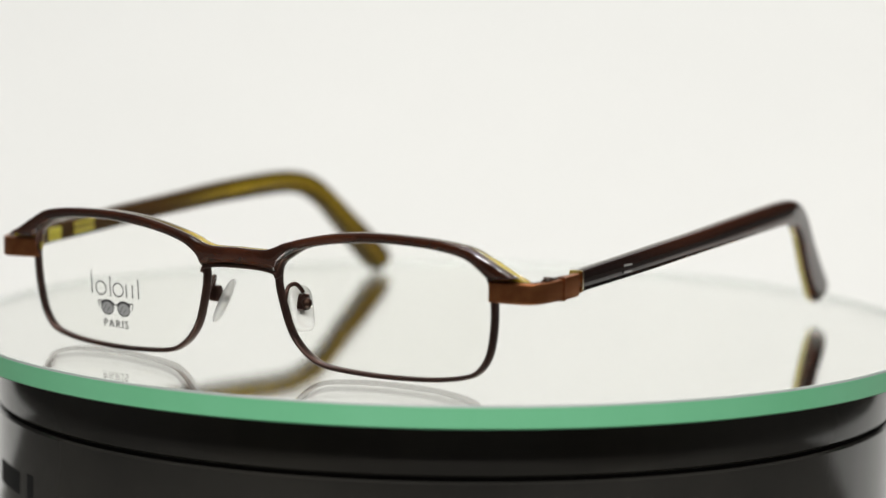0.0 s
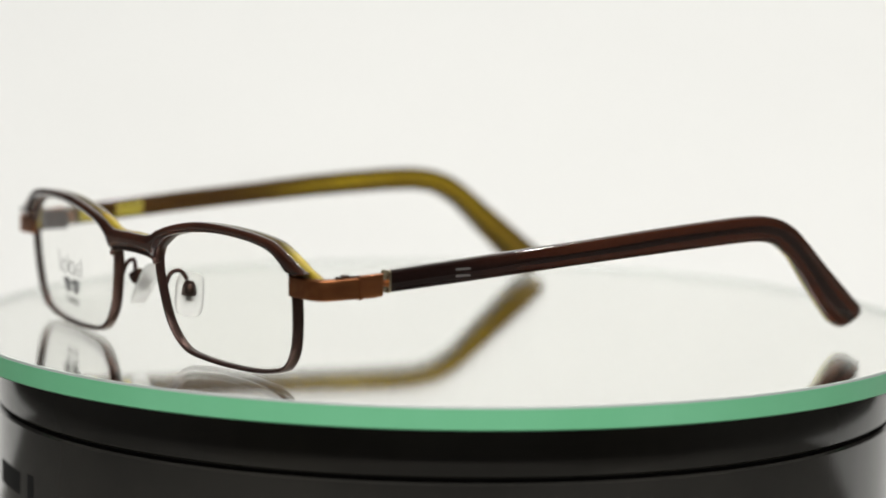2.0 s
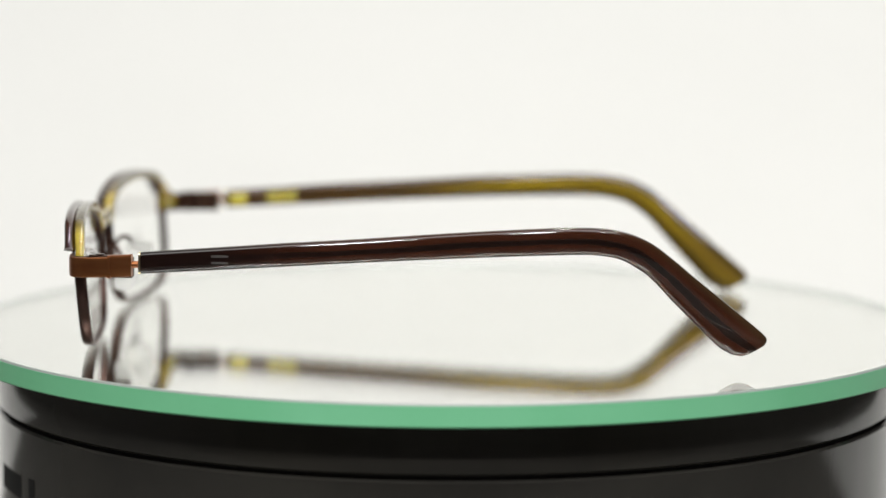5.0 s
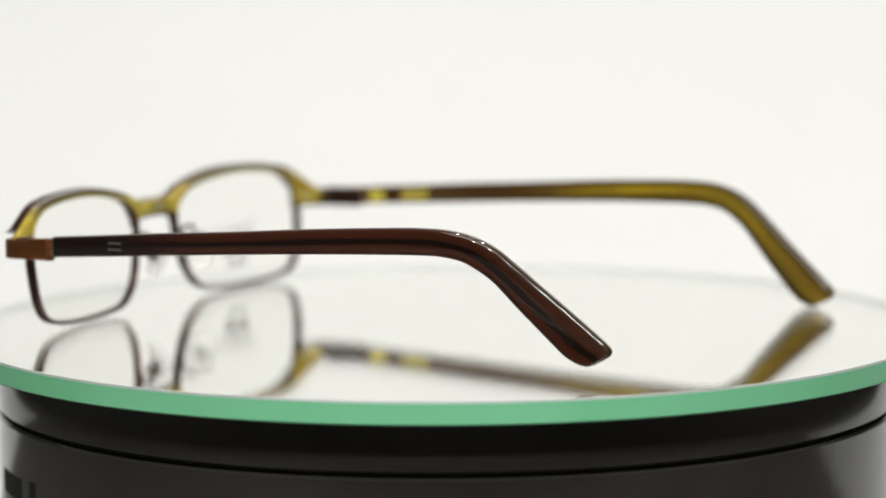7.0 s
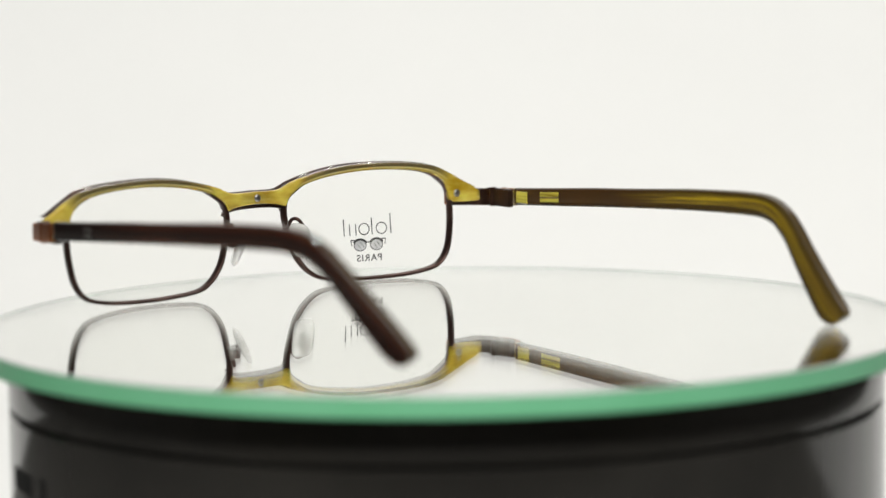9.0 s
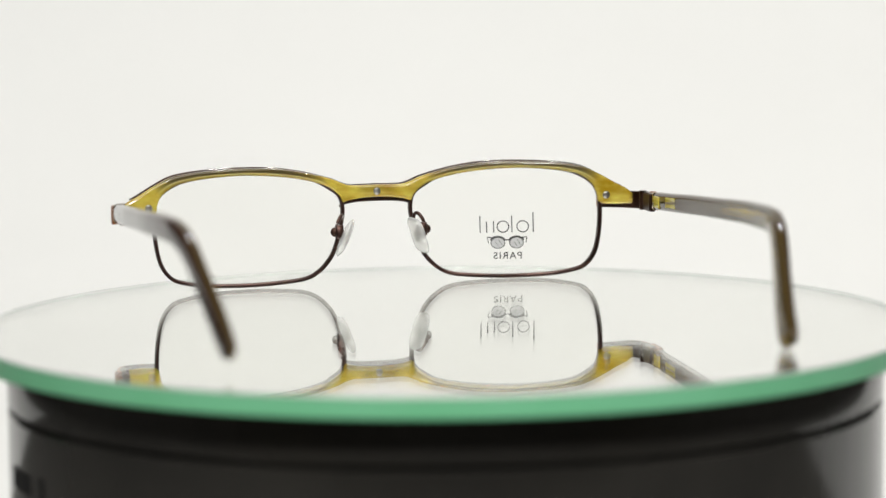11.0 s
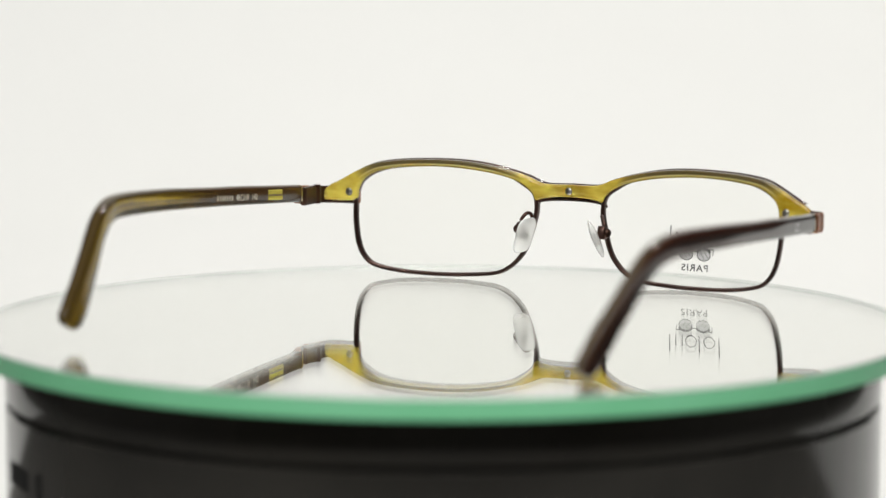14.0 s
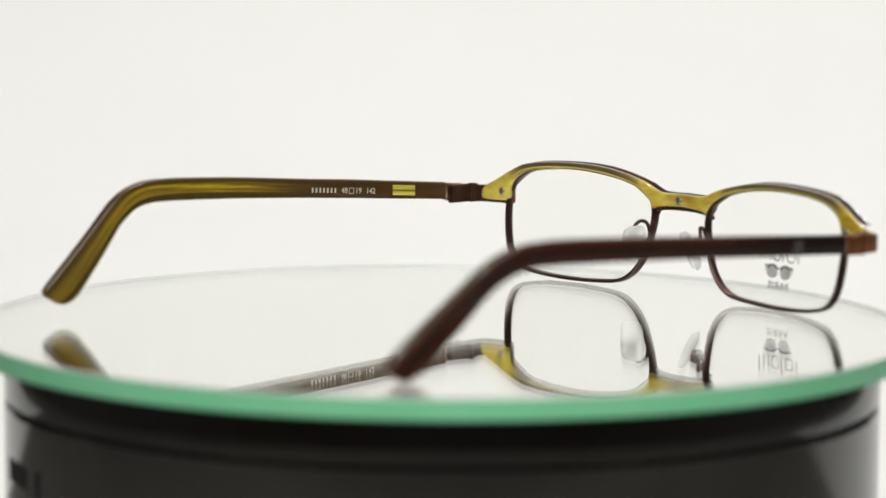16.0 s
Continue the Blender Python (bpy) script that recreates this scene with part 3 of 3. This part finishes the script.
def eyeglasses():
    g = thing("eyeglasses", "brown and yellow browline eyeglasses lying open on the mirror plate", "eyeglasses")
    front = part("brow_front", brow(BROW_FRONT_END, 0.02, 2.2, power=2.1), M_DARK, g, "dark brown glossy acetate layer")
    part("brow_back", brow(BROW_BACK_END, -2.2, 0.0, -0.02, 3.4, 0.12), M_YELLOW, g, "translucent yellow acetate layer")
    bridge = [(x, front_y(x, z) + 0.2, z) for x, z in spline([(-9.2, 19.2), (-8.4, 20.3), (-5, 20.85), (0, 21.0), (5, 20.85), (8.4, 20.3), (9.2, 19.2)], 40)]
    part("bridge", finish(sweep(bridge, 0.5, 1.2, n=12, power=3)), M_RIM, g, "dark brown metal bridge bar")
    for side in (-1, 1):
        loop = [(side * x, front_y(side * x, z) - 0.5, z) for x, z in spline(RIM, 120, closed=True)]
        part("rim", finish(sweep(loop, 0.52, 1.25, n=12, power=3, closed=True)), M_RIM, g, "dark brown metal rim")
        lens = part("lens", lens_mesh(side), M_LENS, g, "clear demo lens with grey print" if side == 1 else "clear demo lens")
        lens.visible_shadow = False
        if side == 1:
            lens_print(lens)
        nose_pad(side, g)
        ox, oz = (1.3, -0.6) if side == 1 else (0.0, 0.0)
        path = [(57.3, -2.7, 0), (60, -2.85, 0), (63.5, -3.2, 0), (65.9, -4.0, 0), (67.1, -5.7, 0.1), (67.8, -8.6, 0.25), (68.3, -11.5, 0.4)]
        end = part("endpiece", finish(strap([(side * (x + ox * (x - 57.3) / 11), y, z + oz * (x - 57.3) / 11) for x, y, z in path], 17.9, 22.1, 0.75)), M_COPPER, g, "copper brown metal endpiece")
        lining = [(57.3, -3.25, 0), (60, -3.45, 0), (63.1, -3.85, 0), (65.2, -4.6, 0), (66.4, -6.1, 0.1), (67.15, -8.7, 0.25), (67.6, -11.4, 0.4)]
        part("lining", finish(strap([(side * (x + ox * (x - 57.3) / 11), y, z + oz * (x - 57.3) / 11) for x, y, z in lining], 17.75, 22.2, 0.45)), M_HINGE, end, "dark brown inner face")
        part("collar", finish(strap([(side * (68.35 + ox), -11.45, 0.45 + oz), (side * (68.4 + ox), -12.05, 0.45 + oz)], 17.6, 22.4, 1.0, 4)), M_COPPER, end)
        path = [(68.3, -12.0, 0.5), (68.6, -14, 0.6), (68.8, -16.5, 0.8)]
        hinge = part("hinge", finish(strap([(side * (x + ox), y, z + oz * 1.3) for x, y, z in path], 17.8, 22.4, 0.9, 8)), M_COPPER, g, "copper brown metal spring hinge")
        part("hinge_pin", finish(sweep([(side * (68.6 + ox), -16.3, 21.0 + oz * 1.5), (side * (68.3 + ox), -18.4, 21.1 + oz * 1.6)], 0.75, 0.75, (0, 0, 1), 12)), M_COPPER, hinge)
        part("hinge_knuckle", finish(join(box(side * (67.0 + ox) - 0.9, side * (67.0 + ox) + 0.9, -16.6, -7.0, 18.1 + oz, 22.7 + oz, 0.3), *(
            sweep([(side * (66.4 + ox), -9.5, 18.0 + oz), (side * (66.4 + ox), -9.5, 22.9 + oz)], 0.9, 0.9, (0, 1, 0), 12),))), M_HINGE, hinge, "dark brown hinge barrel")
        part("hinge_screw", finish(ball(side * (66.4 + ox), -9.5, 22.75 + oz, 0.6, 1, 1, 0.3)), M_COPPER, hinge)
        dz = 0.0 if side == -1 else -1.4
        outer_, inn = temple_layers(side, dz, ox)
        temple = part("temple", outer_, M_DARK_TEMPLE, g, "dark brown glossy acetate temple")
        part("inner_layer", inn, M_OLIVE if side == -1 else M_OLIVE_PLAIN, temple, "olive yellow translucent inner layer")
        part("front_collar", finish(strap([(side * (68.0 + ox), -18.35, dz * 0.7), (side * (68.0 + ox), -17.9, dz * 0.7)], 19.1, 23.62, 1.6, 3)), M_BRASS, temple, "thin pale metal collar")
        wb = []
        for y in np.linspace(-35.9, -28.7, 8):
            t = (y + 18) / -17.0
            zc = 21.35 + 1.3 * t + dz * (0.7 + (-y - 18) / 125)
            xi = side * (68.0 + 0.7 * t - 1.63 + ox * (1 - (-y - 18) / 125))
            wb.append([(xi - side * 0.12, y, zc - 1.25), (xi - side * 0.12, y, zc + 1.25), (xi + side * 0.3, y, zc + 1.45), (xi + side * 0.3, y, zc - 1.45)])
        part("yellow_window", finish(loft(wb)), M_WINDOW, temple, "bright yellow see-through stretch")
        core = [[(c[0][0] - side * 0.03, c[0][1], (c[0][2] + c[1][2]) / 2 - 0.05 + d) for d in (-0.26, 0.26)] + [(c[2][0], c[0][1], (c[0][2] + c[1][2]) / 2 - 0.05 + d) for d in (0.26, -0.26)] for c in wb]
        part("wire_core", finish(loft(core)), M_OLIVE_LINE, temple, "thin dark wire line")
        for dzb in (-0.68, 0.68):
            bar = part("inlay_bar", finish(box(-0.12, 0.12, -1.8, 1.8, -0.25, 0.25, 0.06)), M_INLAY, temple, "small silver inlaid bar")
            bar.location = (side * (70.38 + ox * 0.86) * MM, -34.9 * MM, (22.55 + dzb + dz * 0.83) * MM)
        if side == 1:
            wb = [[(side * (68.05 - 1.75 + ox + c), y, 21.4 + d + dz * 0.7) for c, d in ((0, -1.4), (0, 1.4), (0.4, 1.6), (0.4, -1.6))] for y in (-23.6, -21.5, -19.4)]
            part("yellow_window", finish(loft(wb)), M_WINDOW, temple, "small yellow see-through stretch")
        part("rivet", finish(ball(side * 59.2, front_y(side * 59.2, 21) - 2.2, 21.0, 1.0, 1, 0.42, 1)), M_STEEL, g, "small steel rivet")
        if side == -1:
            def inner(y, z):
                t = (y + 35) / -28.0
                return Matrix.Translation((-(68.7 + 0.65 * min(t, 1.0) - 1.79), y, z + (y + 52) * -0.077)) @ Matrix(((0, 0, 1, 0), (1, 0, 0, 0), (0, 1, 0, 0), (0, 0, 0, 1))) @ Matrix.Rotation(-0.077, 4, "Z")
            words = join(text_mesh("48", 1.5, inner(-51.7, 23.6), 0.05), text_mesh("19", 1.5, inner(-47.2, 23.6), 0.05), text_mesh("142", 1.5, inner(-43.2, 23.6), 0.05))
            part("size_print", finish(words, False), M_PRINT_LIGHT, temple, "small pale printed size numbers")
            y = -49.45
            bars = []
            for k, (w0, w1, h0, h1) in enumerate(((-0.8, 0.8, -0.75, -0.6), (-0.8, 0.8, 0.6, 0.75), (-0.8, -0.65, -0.75, 0.75), (0.65, 0.8, -0.75, 0.75))):
                bm = box(w0, w1, h0, h1, -0.025, 0.025)
                bmesh.ops.transform(bm, matrix=inner(y, 23.6), verts=bm.verts)
                bars.append(bm)
            part("size_box", finish(join(*bars), False), M_PRINT_LIGHT, temple, "small pale printed square")
            bars = []
            for k in range(7):
                bm = box(-0.30, 0.22, -0.6, 0.6, -0.025, 0.025)
                bmesh.ops.transform(bm, matrix=inner(-61.8 + 1.2 * k, 23.6), verts=bm.verts)
                bars.append(bm)
            part("name_bars", finish(join(*bars), False), M_PRINT_LIGHT, temple, "pale printed bars")
    part("rivet", finish(ball(0, front_y(0, 23.2) - 2.25, 23.2, 0.95, 1, 0.42, 1)), M_STEEL, g, "small steel rivet")
    return g


glasses = eyeglasses()
cam.data.dof.use_dof = True
focus_mark = new("focus_mark")
focus_mark.empty_display_size = 0.01
cam.data.dof.focus_object = focus_mark
cam.data.dof.aperture_fstop = 9.3


TILT = Vector((0.00001, -0.00571, 0))
OFF_AXIS = Vector((-0.00017, -0.00049, 0))
# play in the bearing, twice each turn
PLAY_COS, PLAY_SIN = Vector((0.00012, -0.00216, 0)), Vector((-0.00601, -0.00954, 0))


def motions():
    # the plate turns evenly and carries the eyeglasses; it lies a little aslant and off its axis, so all rocks as it turns
    plate_rows, glasses_rows, drum_rows = [], [], []
    lay = pose(0.00255, 0.07706, 0.00014, 0, 0, -1.8642) @ Matrix.Rotation(0.006106, 4, Vector((0.00538, 0.00288, 0)))
    for k in range(33):
        t = k * 0.5
        turn = -12.29185 * (t - 12.2) - 0.00223 * (t - 12.2) ** 2
        spin = pose(0, 0, 0, 0, 0, turn)
        lean = spin.to_3x3() @ TILT + PLAY_COS * math.cos(radians(2 * turn)) + PLAY_SIN * math.sin(radians(2 * turn))
        rock = Matrix.Rotation(lean.length, 4, lean)
        plate_rows.append((t, rock @ spin @ Matrix.Translation(OFF_AXIS)))
        glasses_rows.append((t, rock @ spin @ lay))
        drum_rows.append((t, Matrix.Translation((0, 0, -TABLE_Z)) @ rock @ Matrix.Translation(spin.to_3x3() @ OFF_AXIS)))
    walk(plate, plate_rows)
    walk(glasses, glasses_rows)
    walk(drum, drum_rows)
    # the lens is focused on the near side, then pulled to the far side
    near, far = pose(0, -0.068, 0.02), pose(0, 0.070, 0.02)
    walk(focus_mark, [(0, near), (8.6, near), (8.8, far), (16, far)])


motions()
